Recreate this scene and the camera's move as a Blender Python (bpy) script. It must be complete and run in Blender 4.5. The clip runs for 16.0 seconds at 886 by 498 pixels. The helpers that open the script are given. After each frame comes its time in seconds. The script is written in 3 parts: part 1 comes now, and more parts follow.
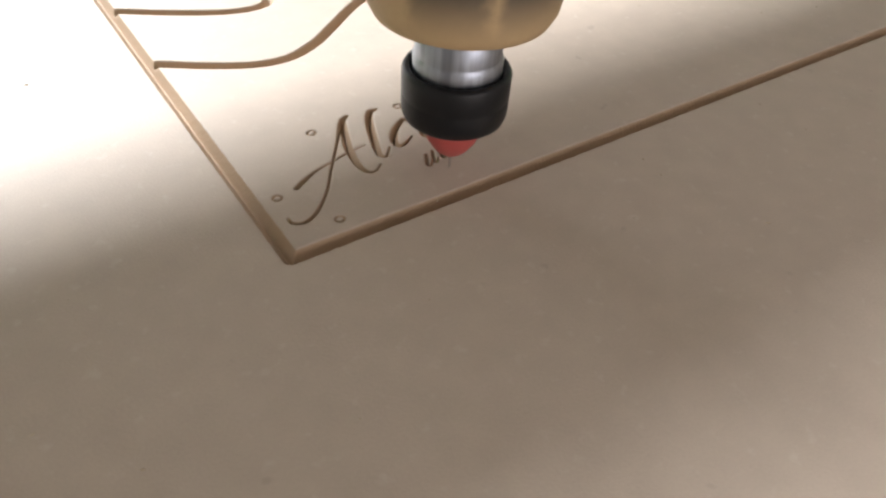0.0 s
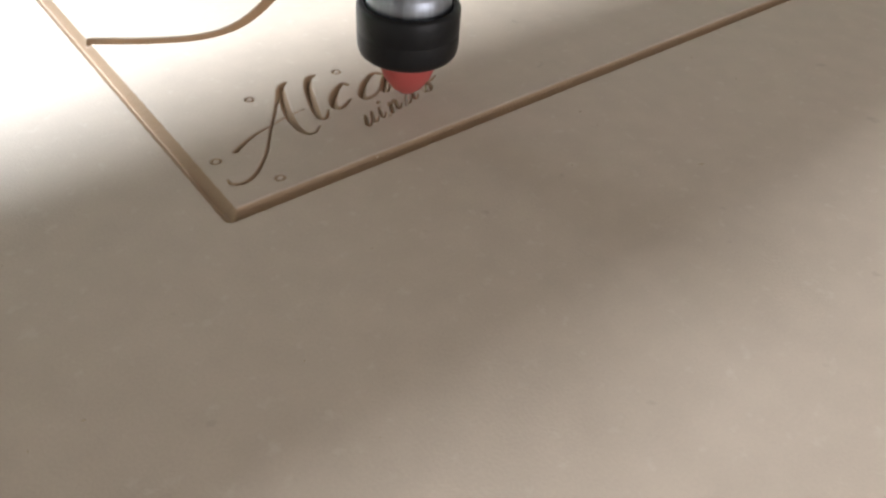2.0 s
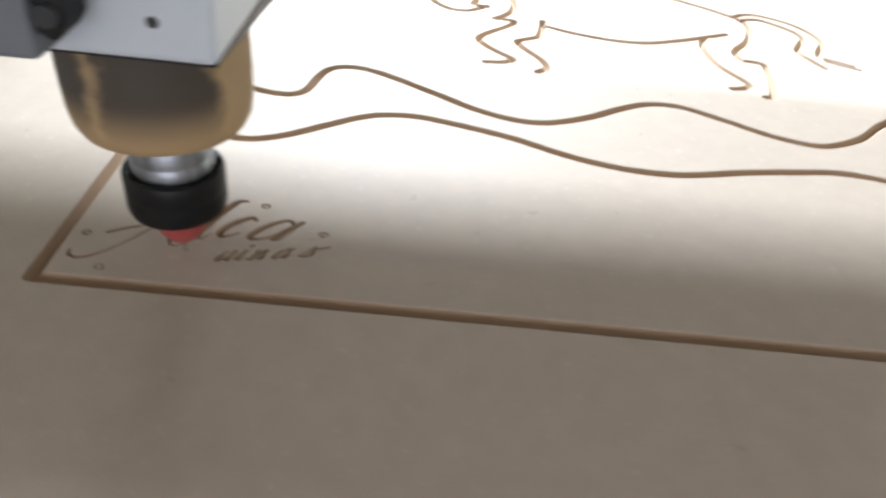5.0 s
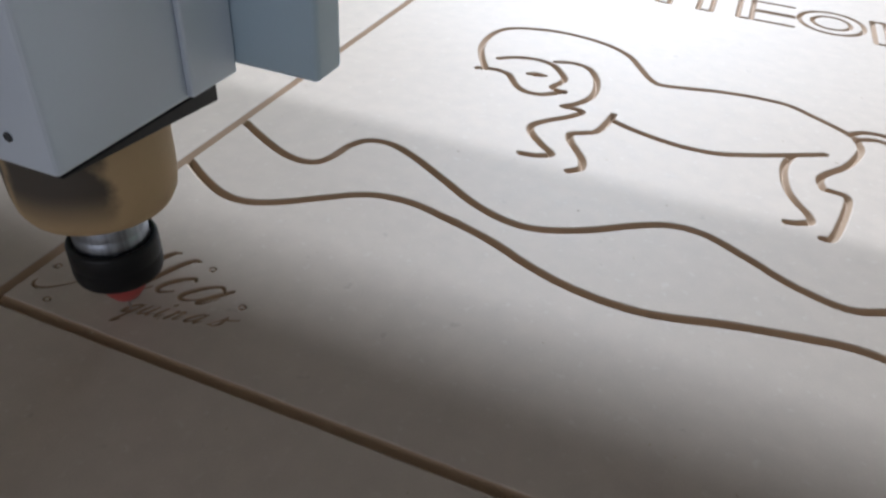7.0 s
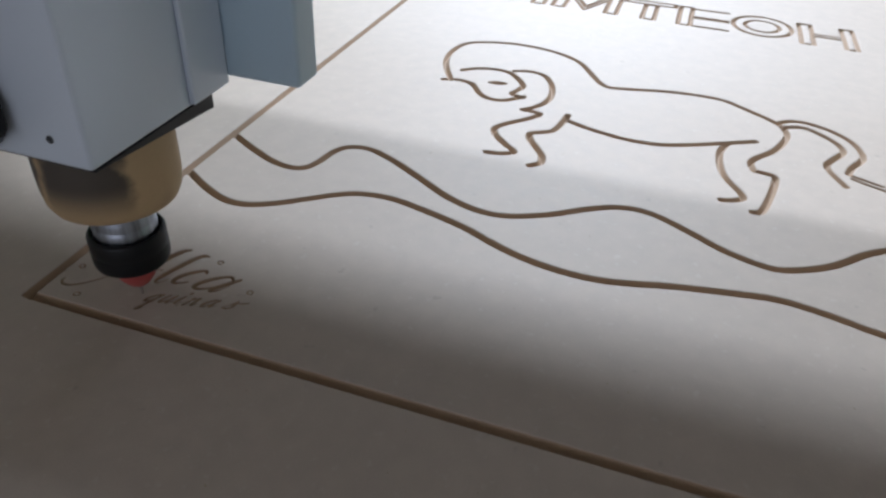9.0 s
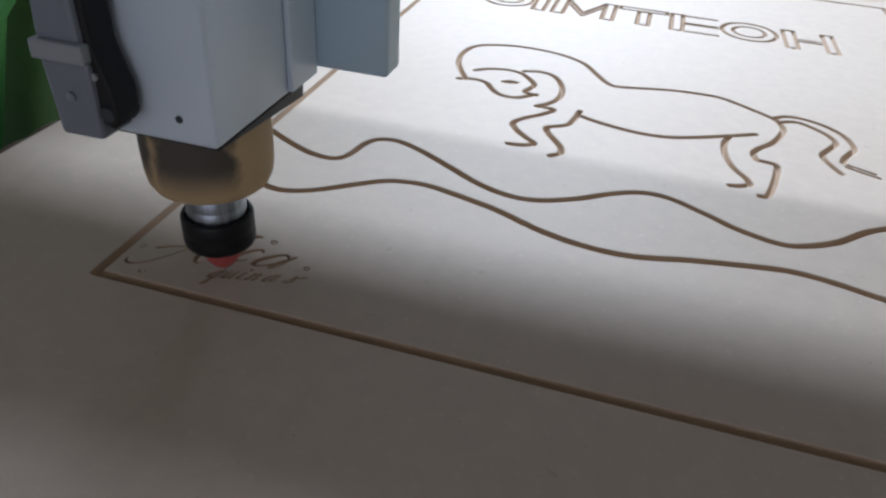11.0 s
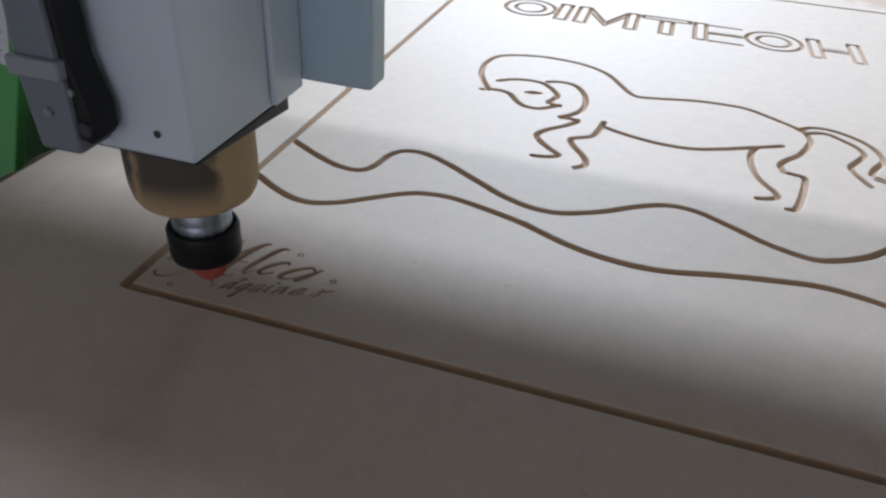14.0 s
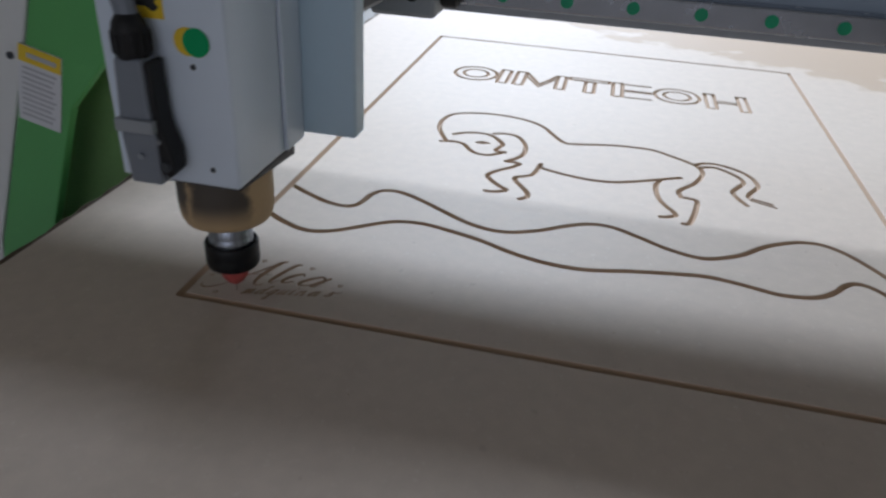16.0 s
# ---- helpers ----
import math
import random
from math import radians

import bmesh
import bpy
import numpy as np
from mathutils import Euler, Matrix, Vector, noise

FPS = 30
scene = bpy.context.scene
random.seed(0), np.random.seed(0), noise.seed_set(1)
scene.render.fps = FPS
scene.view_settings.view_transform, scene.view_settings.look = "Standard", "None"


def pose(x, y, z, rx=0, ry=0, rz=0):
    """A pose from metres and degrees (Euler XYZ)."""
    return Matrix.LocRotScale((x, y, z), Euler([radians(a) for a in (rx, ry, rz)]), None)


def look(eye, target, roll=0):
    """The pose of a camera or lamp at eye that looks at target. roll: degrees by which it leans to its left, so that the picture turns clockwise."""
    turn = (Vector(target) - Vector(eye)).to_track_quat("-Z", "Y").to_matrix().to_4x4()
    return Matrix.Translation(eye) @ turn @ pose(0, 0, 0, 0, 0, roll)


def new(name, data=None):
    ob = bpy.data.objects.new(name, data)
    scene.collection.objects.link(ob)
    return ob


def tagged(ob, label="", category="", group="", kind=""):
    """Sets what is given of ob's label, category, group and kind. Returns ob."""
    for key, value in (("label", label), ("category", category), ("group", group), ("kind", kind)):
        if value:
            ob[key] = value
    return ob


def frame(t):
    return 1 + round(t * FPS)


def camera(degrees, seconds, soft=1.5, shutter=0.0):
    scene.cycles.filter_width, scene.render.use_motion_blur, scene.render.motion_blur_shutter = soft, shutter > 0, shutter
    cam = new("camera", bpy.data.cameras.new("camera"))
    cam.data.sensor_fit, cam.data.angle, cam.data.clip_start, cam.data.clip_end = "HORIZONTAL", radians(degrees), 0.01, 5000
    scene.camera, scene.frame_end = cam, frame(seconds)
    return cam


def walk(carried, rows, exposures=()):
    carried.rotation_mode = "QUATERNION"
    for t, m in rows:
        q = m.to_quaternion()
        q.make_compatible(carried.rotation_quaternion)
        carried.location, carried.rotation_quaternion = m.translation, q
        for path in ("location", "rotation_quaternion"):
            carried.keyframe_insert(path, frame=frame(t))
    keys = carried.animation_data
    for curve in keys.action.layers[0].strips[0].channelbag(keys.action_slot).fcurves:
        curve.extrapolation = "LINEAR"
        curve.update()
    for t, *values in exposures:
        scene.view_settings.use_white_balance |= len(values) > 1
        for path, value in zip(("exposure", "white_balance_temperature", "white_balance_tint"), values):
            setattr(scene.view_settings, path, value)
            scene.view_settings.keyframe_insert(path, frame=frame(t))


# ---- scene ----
cam = camera(62.33, 16.0, soft=2.4, shutter=0.6)
PATH = [
    (0, (-0.0702, -0.1790, 0.1802), (0.7757, 0.9300, -1.1100), 4.68),
    (0.5, (-0.0847, -0.1719, 0.1765), (0.8337, 0.9051, -1.0910), 4.33),
    (1, (-0.0878, -0.1775, 0.1739), (0.8648, 0.9042, -1.0640), 4.42),
    (1.5, (-0.0772, -0.1908, 0.1682), (0.8569, 0.8672, -1.1039), 3.74),
    (2, (-0.0720, -0.1958, 0.1679), (0.8526, 0.8632, -1.1101), 4.18),
    (2.5, (-0.0720, -0.1991, 0.1743), (0.8405, 0.8578, -1.1143), 4.60),
    (3, (-0.0702, -0.2066, 0.1766), (0.8314, 0.8732, -1.1006), 4.03),
    (3.5, (-0.0644, -0.2140, 0.1851), (0.7980, 0.9137, -1.0777), 3.95),
    (4, (-0.0189, -0.2106, 0.1839), (0.6916, 1.0473, -1.0501), 6.86),
    (4.3, (0.0554, -0.2197, 0.1824), (0.3928, 1.1417, -1.0993), 8.00),
    (4.5, (0.0792, -0.2182, 0.1914), (0.3602, 1.1478, -1.0990), 9.09),
    (4.7, (0.1179, -0.2229, 0.2068), (0.3045, 1.1925, -1.0469), 8.29),
    (5, (0.1623, -0.2324, 0.2163), (0.2216, 1.2653, -0.9514), 6.94),
    (5.2, (0.2054, -0.2429, 0.2285), (0.1650, 1.2333, -0.9669), 7.48),
    (7.3, (0.3076, -0.1723, 0.2621), (-0.2328, 1.2387, -0.8900), 4.04),
    (7.5, (0.3103, -0.1703, 0.2630), (-0.2502, 1.2290, -0.8936), 3.78),
    (8, (0.3106, -0.1769, 0.2623), (-0.2707, 1.2043, -0.9057), 2.75),
    (8.5, (0.3176, -0.1977, 0.2707), (-0.2275, 1.2033, -0.8912), 2.19),
    (8.7, (0.3212, -0.2142, 0.2795), (-0.1744, 1.2246, -0.8582), 2.14),
    (10.8, (0.2878, -0.2870, 0.2745), (-0.0860, 1.2364, -0.7976), 4.35),
    (11, (0.2866, -0.2879, 0.2758), (-0.0947, 1.2275, -0.8051), 4.10),
    (11.5, (0.2864, -0.2853, 0.2772), (-0.1056, 1.2285, -0.8021), 3.47),
    (12, (0.2809, -0.2845, 0.2779), (-0.1178, 1.2306, -0.7970), 3.87),
    (12.5, (0.2791, -0.2837, 0.2786), (-0.1216, 1.2314, -0.7956), 3.95),
    (13, (0.2788, -0.2851, 0.2776), (-0.1316, 1.2278, -0.7960), 4.01),
    (13.5, (0.2801, -0.2855, 0.2782), (-0.1353, 1.2249, -0.7969), 3.73),
    (14, (0.2790, -0.2863, 0.2793), (-0.1441, 1.2245, -0.7923), 3.49),
    (14.5, (0.2765, -0.2860, 0.2783), (-0.1458, 1.2232, -0.7959), 3.41),
    (15, (0.2787, -0.2927, 0.2848), (-0.1374, 1.2255, -0.7791), 2.94),
    (15.2, (0.2828, -0.3105, 0.2992), (-0.0996, 1.2303, -0.7448), 3.25),
    (15.5, (0.2877, -0.3596, 0.3236), (-0.0312, 1.2341, -0.6605), 3.04),
    (15.7, (0.2934, -0.3892, 0.3321), (-0.0247, 1.2071, -0.6481), 3.16),
    (16, (0.2971, -0.4313, 0.3283), (-0.0323, 1.1865, -0.6120), 3.29),
]
EXPOSURES = [
    (0, 0.6, 6500, 13),
    (1, 0.65, 6400, 12),
    (2, 0.67, 6250, 10),
    (3.5, 0.58, 6150, 8),
    (4.3, 0.46, 6050, 8),
    (5.2, 0.32, 6000, 9),
    (7.3, -0.80, 5600, 10),
    (11, -0.86, 5550, 10),
    (15, -0.88, 5550, 10),
    (16, -1.04, 5550, 10),
]
walk(cam, [(t, look(eye, target, roll)) for t, eye, target, roll in PATH], EXPOSURES)

# ---- light: a strip window in the far wall, a roof light, two added lamps ----
world = bpy.data.worlds.new("sky")
scene.world = world
world.use_nodes = True
sky = world.node_tree.nodes.new("ShaderNodeTexSky")
sky.sky_type, sky.sun_disc = "NISHITA", False
sky.sun_elevation, sky.sun_rotation = radians(40), radians(-15)
back = world.node_tree.nodes["Background"]
world.node_tree.links.new(sky.outputs[0], back.inputs[0])
back.inputs[1].default_value = 0.05


def area_lamp(name, eye, target, wide, high, power, colour):
    data = bpy.data.lights.new(name, "AREA")
    data.shape, data.size, data.size_y, data.energy, data.color = "RECTANGLE", wide, high, power, colour
    ob = new(name, data)
    ob.matrix_basis = look(eye, target)
    return ob


area_lamp("far_window_light", (-0.35, 4.88, 2.65), (0.2, 0.2, 0), 1.9, 0.54, 680, (0.93, 0.97, 1.0))
area_lamp("roof_light", (-0.6, 3.55, 4.05), (-0.6, 3.5501, 0), 7.4, 0.5, 380, (0.97, 0.98, 1.0))
# low unseen lamp added so the spindle throws a streak under the beam
area_lamp("low_far_lamp", (-0.9, 4.88, 1.15), (0.1, 0.0, 0.0), 1.0, 0.9, 26, (0.97, 0.98, 1.0))
# weak fill lamp added behind the camera to brighten upright faces
area_lamp("rear_fill_lamp", (0.3, -3.85, 0.75), (0.0, 0.0, 0.3), 2.4, 1.0, 30, (1.0, 0.91, 0.90))


# ---- materials ----
def material(name, colour, rough=0.5, metal=0.0, spread=0.12, scale=40.0, bump=0.1, fine=400.0, spec=0.5):
    """A surface with stains at one scale and grain at a finer one."""
    m = bpy.data.materials.new(name)
    m.use_nodes = True
    nt = m.node_tree
    b = nt.nodes["Principled BSDF"]
    tc = nt.nodes.new("ShaderNodeTexCoord")
    n1, n2 = nt.nodes.new("ShaderNodeTexNoise"), nt.nodes.new("ShaderNodeTexNoise")
    n1.inputs["Scale"].default_value, n1.inputs["Detail"].default_value = scale, 5
    n2.inputs["Scale"].default_value, n2.inputs["Detail"].default_value = fine, 3
    ramp = nt.nodes.new("ShaderNodeMix")
    ramp.data_type = "RGBA"
    ramp.inputs[6].default_value = (*[c * (1 - spread) for c in colour], 1)
    ramp.inputs[7].default_value = (*[min(1, c * (1 + spread)) for c in colour], 1)
    mixed = nt.nodes.new("ShaderNodeMath")
    mixed.operation = "MULTIPLY_ADD"
    mixed.inputs[1].default_value = 0.35
    nt.links.new(tc.outputs["Object"], n1.inputs["Vector"])
    nt.links.new(tc.outputs["Object"], n2.inputs["Vector"])
    nt.links.new(n2.outputs["Fac"], mixed.inputs[0])
    half = nt.nodes.new("ShaderNodeMath")
    half.operation = "MULTIPLY"
    half.inputs[1].default_value = 0.65
    nt.links.new(n1.outputs["Fac"], half.inputs[0])
    nt.links.new(half.outputs[0], mixed.inputs[2])
    nt.links.new(mixed.outputs[0], ramp.inputs[0])
    nt.links.new(ramp.outputs[2], b.inputs["Base Color"])
    rr = nt.nodes.new("ShaderNodeMapRange")
    rr.inputs[3].default_value, rr.inputs[4].default_value = max(0.03, rough - 0.08), min(1, rough + 0.08)
    nt.links.new(n1.outputs["Fac"], rr.inputs[0])
    nt.links.new(rr.outputs[0], b.inputs["Roughness"])
    b.inputs["Metallic"].default_value = metal
    b.inputs["Specular IOR Level"].default_value = spec
    if bump:
        bp = nt.nodes.new("ShaderNodeBump")
        bp.inputs["Strength"].default_value, bp.inputs["Distance"].default_value = bump, 0.001
        nt.links.new(n2.outputs["Fac"], bp.inputs["Height"])
        nt.links.new(bp.outputs[0], b.inputs["Normal"])
    return m


def mdf_material():
    """Sanded face of fibreboard, browner fibres where it is cut, tan dust toward the far end."""
    m = material("mdf_face", (0.545, 0.455, 0.37), 0.62, 0, 0.16, 65, 0.15, 900, 0.2)
    nt = m.node_tree
    b = nt.nodes["Principled BSDF"]
    face = b.inputs["Base Color"].links[0].from_socket
    geo = nt.nodes.new("ShaderNodeNewGeometry")
    sep = nt.nodes.new("ShaderNodeSeparateXYZ")
    nt.links.new(geo.outputs["Position"], sep.inputs[0])
    # long faint rubbing marks and pale flecks
    flecks = nt.nodes.new("ShaderNodeTexNoise")
    flecks.inputs["Scale"].default_value, flecks.inputs["Detail"].default_value = 160, 2
    nt.links.new(geo.outputs["Position"], flecks.inputs["Vector"])
    fr = nt.nodes.new("ShaderNodeMapRange")
    fr.inputs[1].default_value, fr.inputs[2].default_value = 0.62, 0.80
    fr.inputs[4].default_value = 0.45
    nt.links.new(flecks.outputs["Fac"], fr.inputs[0])
    mf = nt.nodes.new("ShaderNodeMix")
    mf.data_type = "RGBA"
    mf.inputs[7].default_value = (0.66, 0.6, 0.52, 1)
    nt.links.new(fr.outputs[0], mf.inputs[0])
    nt.links.new(face, mf.inputs[6])
    darks = nt.nodes.new("ShaderNodeTexNoise")
    darks.inputs["Scale"].default_value, darks.inputs["Detail"].default_value = 75, 2
    nt.links.new(geo.outputs["Position"], darks.inputs["Vector"])
    dr = nt.nodes.new("ShaderNodeMapRange")
    dr.inputs[1].default_value, dr.inputs[2].default_value = 0.715, 0.76
    dr.inputs[4].default_value = 0.22
    nt.links.new(darks.outputs["Fac"], dr.inputs[0])
    md = nt.nodes.new("ShaderNodeMix")
    md.data_type = "RGBA"
    md.inputs[7].default_value = (0.25, 0.2, 0.155, 1)
    nt.links.new(dr.outputs[0], md.inputs[0])
    nt.links.new(mf.outputs[2], md.inputs[6])
    # old dusty, rubbed-through paint at the far end and far right
    edge = nt.nodes.new("ShaderNodeTexNoise")
    edge.inputs["Scale"].default_value, edge.inputs["Detail"].default_value = 9, 7
    nt.links.new(geo.outputs["Position"], edge.inputs["Vector"])
    lean = nt.nodes.new("ShaderNodeMath")
    lean.operation = "MULTIPLY_ADD"
    lean.inputs[1].default_value = 0.42
    nt.links.new(sep.outputs["X"], lean.inputs[0])
    nt.links.new(sep.outputs["Y"], lean.inputs[2])
    wob = nt.nodes.new("ShaderNodeMath")
    wob.operation = "MULTIPLY_ADD"
    wob.inputs[1].default_value = 0.5
    nt.links.new(edge.outputs["Fac"], wob.inputs[0])
    nt.links.new(lean.outputs[0], wob.inputs[2])
    cut = nt.nodes.new("ShaderNodeMapRange")
    cut.inputs[1].default_value, cut.inputs[2].default_value = 1.42, 1.46
    cut.inputs[4].default_value = 0.75
    nt.links.new(wob.outputs[0], cut.inputs[0])
    mo = nt.nodes.new("ShaderNodeMix")
    mo.data_type = "RGBA"
    mo.inputs[7].default_value = (0.40, 0.29, 0.19, 1)
    nt.links.new(cut.outputs[0], mo.inputs[0])
    nt.links.new(md.outputs[2], mo.inputs[6])
    # cut fibres below the face
    low = nt.nodes.new("ShaderNodeMapRange")
    low.inputs[1].default_value, low.inputs[2].default_value = -0.00015, -0.0007
    nt.links.new(sep.outputs["Z"], low.inputs[0])
    core = nt.nodes.new("ShaderNodeMix")
    core.data_type = "RGBA"
    core.inputs[7].default_value = (0.44, 0.315, 0.21, 1)
    nt.links.new(low.outputs[0], core.inputs[0])
    nt.links.new(mo.outputs[2], core.inputs[6])
    nt.links.new(core.outputs[2], b.inputs["Base Color"])
    return m


MDF = mdf_material()
CHIP = material("wood_chip", (0.50, 0.41, 0.30), 0.8, 0, 0.3, 300, 0.2, 500, 0.2)
MDF_EDGE = material("mdf_edge", (0.33, 0.24, 0.16), 0.8, 0, 0.25, 60, 0.4, 500, 0.2)
MDF_DARK = material("dark_strip", (0.09, 0.065, 0.045), 0.8, 0, 0.4, 90, 0.4, 500, 0.2)
HOUSING = material("housing_grey", (0.67, 0.745, 0.84), 0.38, 0, 0.05, 14, 0.05, 700)
PLATE = material("plate_blue_grey", (0.47, 0.60, 0.69), 0.42, 0, 0.08, 18, 0.06, 600)
DARK = material("dark_steel", (0.045, 0.05, 0.058), 0.42, 0.2, 0.25, 40, 0.08, 500)
BLACK = material("black_oxide", (0.011, 0.0115, 0.013), 0.42, 0.0, 0.3, 60, 0.12, 500, 0.3)
SILVER = material("ground_steel", (0.38, 0.41, 0.46), 0.35, 1.0, 0.08, 30, 0.03, 300)


def streaks(m, count, rough_low, rough_high):
    """Upright bands of finer and coarser grinding round a turned part."""
    nt = m.node_tree
    b = nt.nodes["Principled BSDF"]
    tc = nt.nodes.new("ShaderNodeTexCoord")
    squash = nt.nodes.new("ShaderNodeVectorMath")
    squash.operation = "MULTIPLY"
    squash.inputs[1].default_value = (1, 1, 0.03)
    n = nt.nodes.new("ShaderNodeTexNoise")
    n.inputs["Scale"].default_value, n.inputs["Detail"].default_value = count, 3
    rr = nt.nodes.new("ShaderNodeMapRange")
    rr.inputs[1].default_value, rr.inputs[2].default_value = 0.35, 0.65
    rr.inputs[3].default_value, rr.inputs[4].default_value = rough_low, rough_high
    tone = nt.nodes.new("ShaderNodeMapRange")
    tone.inputs[1].default_value, tone.inputs[2].default_value = 0.35, 0.65
    tone.inputs[3].default_value, tone.inputs[4].default_value = 0.72, 1.15
    shade = nt.nodes.new("ShaderNodeVectorMath")
    shade.operation = "SCALE"
    nt.links.new(tc.outputs["Object"], squash.inputs[0])
    nt.links.new(squash.outputs[0], n.inputs["Vector"])
    nt.links.new(n.outputs["Fac"], rr.inputs[0])
    nt.links.new(n.outputs["Fac"], tone.inputs[0])
    nt.links.new(rr.outputs[0], b.inputs["Roughness"])
    nt.links.new(b.inputs["Base Color"].links[0].from_socket, shade.inputs[0])
    nt.links.new(tone.outputs[0], shade.inputs["Scale"])
    nt.links.new(shade.outputs[0], b.inputs["Base Color"])


streaks(SILVER, 300, 0.34, 0.5)
BEIGE = material("beige_ring", (0.52, 0.375, 0.205), 0.68, 0.0, 0.12, 30, 0.06, 400)


def patch_ring(m):
    """Soft dark patches at set places round the ring."""
    nt = m.node_tree
    b = nt.nodes["Principled BSDF"]
    tc = nt.nodes.new("ShaderNodeTexCoord")
    flat = nt.nodes.new("ShaderNodeVectorMath")
    flat.operation = "MULTIPLY"
    flat.inputs[1].default_value = (1, 1, 0)
    unit = nt.nodes.new("ShaderNodeVectorMath")
    unit.operation = "NORMALIZE"
    nt.links.new(tc.outputs["Object"], flat.inputs[0])
    nt.links.new(flat.outputs[0], unit.inputs[0])
    rough = nt.nodes.new("ShaderNodeTexNoise")
    rough.inputs["Scale"].default_value, rough.inputs["Detail"].default_value = 95, 3
    nt.links.new(tc.outputs["Object"], rough.inputs["Vector"])
    total = None
    for az in (-134, -84, -58, 75, 150):
        dot = nt.nodes.new("ShaderNodeVectorMath")
        dot.operation = "DOT_PRODUCT"
        dot.inputs[1].default_value = (math.cos(radians(az)), math.sin(radians(az)), 0)
        nt.links.new(unit.outputs[0], dot.inputs[0])
        wob = nt.nodes.new("ShaderNodeMath")
        wob.operation = "MULTIPLY_ADD"
        wob.inputs[1].default_value = 0.16
        nt.links.new(rough.outputs["Fac"], wob.inputs[0])
        nt.links.new(dot.outputs["Value"], wob.inputs[2])
        mask = nt.nodes.new("ShaderNodeMapRange")
        mask.interpolation_type = "SMOOTHSTEP"
        mask.inputs[1].default_value, mask.inputs[2].default_value = 0.962, 1.045
        nt.links.new(wob.outputs[0], mask.inputs[0])
        if total is None:
            total = mask.outputs[0]
        else:
            top = nt.nodes.new("ShaderNodeMath")
            top.operation = "MAXIMUM"
            nt.links.new(total, top.inputs[0])
            nt.links.new(mask.outputs[0], top.inputs[1])
            total = top.outputs[0]
    sep = nt.nodes.new("ShaderNodeSeparateXYZ")
    nt.links.new(tc.outputs["Object"], sep.inputs[0])
    up = nt.nodes.new("ShaderNodeMapRange")
    up.interpolation_type = "SMOOTHSTEP"
    up.inputs[1].default_value, up.inputs[2].default_value, up.inputs[4].default_value = 0.068, 0.090, 0.92
    nt.links.new(sep.outputs["Z"], up.inputs[0])
    both = nt.nodes.new("ShaderNodeMath")
    both.operation = "MULTIPLY"
    nt.links.new(total, both.inputs[0])
    nt.links.new(up.outputs[0], both.inputs[1])
    mix = nt.nodes.new("ShaderNodeMix")
    mix.data_type = "RGBA"
    mix.inputs[7].default_value = (0.045, 0.043, 0.042, 1)
    nt.links.new(both.outputs[0], mix.inputs[0])
    nt.links.new(b.inputs["Base Color"].links[0].from_socket, mix.inputs[6])
    nt.links.new(mix.outputs[2], b.inputs["Base Color"])


patch_ring(BEIGE)
RED = material("red_guard", (0.50, 0.10, 0.09), 0.5, 0, 0.15, 90, 0.08, 600)
CARBIDE = material("carbide", (0.42, 0.37, 0.32), 0.4, 0.6, 0.15, 120, 0.05, 900)
CONN_GREY = material("connector_grey", (0.19, 0.21, 0.245), 0.5, 0.1, 0.12, 40, 0.1, 600)
CONN_LIGHT = material("connector_lip", (0.30, 0.32, 0.34), 0.5, 0.1, 0.12, 40, 0.1, 600)
RUBBER = material("black_rubber", (0.012, 0.012, 0.013), 0.6, 0, 0.3, 60, 0.2, 500, 0.35)
GREEN = material("green_enamel", (0.12, 0.40, 0.11), 0.42, 0, 0.12, 12, 0.06, 300)
DUSTY_GREEN = material("dusty_green", (0.17, 0.31, 0.10), 0.6, 0, 0.25, 16, 0.12, 300)
WHITE = material("white_enamel", (0.72, 0.72, 0.70), 0.45, 0, 0.06, 12, 0.05, 300)
PAPER = material("sticker_white", (0.70, 0.70, 0.72), 0.5, 0, 0.04, 30, 0.0, 300)
YELLOW = material("sticker_yellow", (0.78, 0.55, 0.02), 0.45, 0, 0.06, 30, 0.0, 300)
STGREEN = material("sticker_green", (0.0, 0.33, 0.10), 0.45, 0, 0.06, 30, 0.0, 300)
INK = material("ink_black", (0.02, 0.02, 0.02), 0.55, 0, 0.2, 30, 0.0, 300)
INK_GREY = material("ink_grey", (0.46, 0.46, 0.48), 0.55, 0, 0.2, 30, 0.0, 300)
CAP_GREEN = material("cap_green", (0.0, 0.28, 0.12), 0.45, 0, 0.1, 90, 0.0, 300)
RAIL = material("rail_steel", (0.33, 0.345, 0.38), 0.25, 1.0, 0.12, 60, 0.05, 500)
BEAM = material("beam_blue_grey", (0.32, 0.39, 0.47), 0.35, 0.0, 0.1, 20, 0.05, 400)
CONCRETE = material("concrete", (0.30, 0.29, 0.27), 0.8, 0, 0.2, 3, 0.3, 120)
PLASTER = material("plaster", (0.26, 0.235, 0.205), 0.85, 0, 0.08, 2, 0.2, 80)
STEEL_BED = material("bed_steel", (0.10, 0.10, 0.105), 0.5, 0.3, 0.2, 20, 0.1, 300)


# ---- mesh helpers ----
def part(name, bm, mat, parent=None, label="", smooth=False):
    me = bpy.data.meshes.new(name)
    bm.normal_update()
    for f in bm.faces:
        f.smooth = smooth
    bm.to_mesh(me)
    bm.free()
    me.materials.append(mat)
    ob = new(name, me)
    if parent is not None:
        ob.parent = parent
    if label:
        ob["label"] = label
    return ob


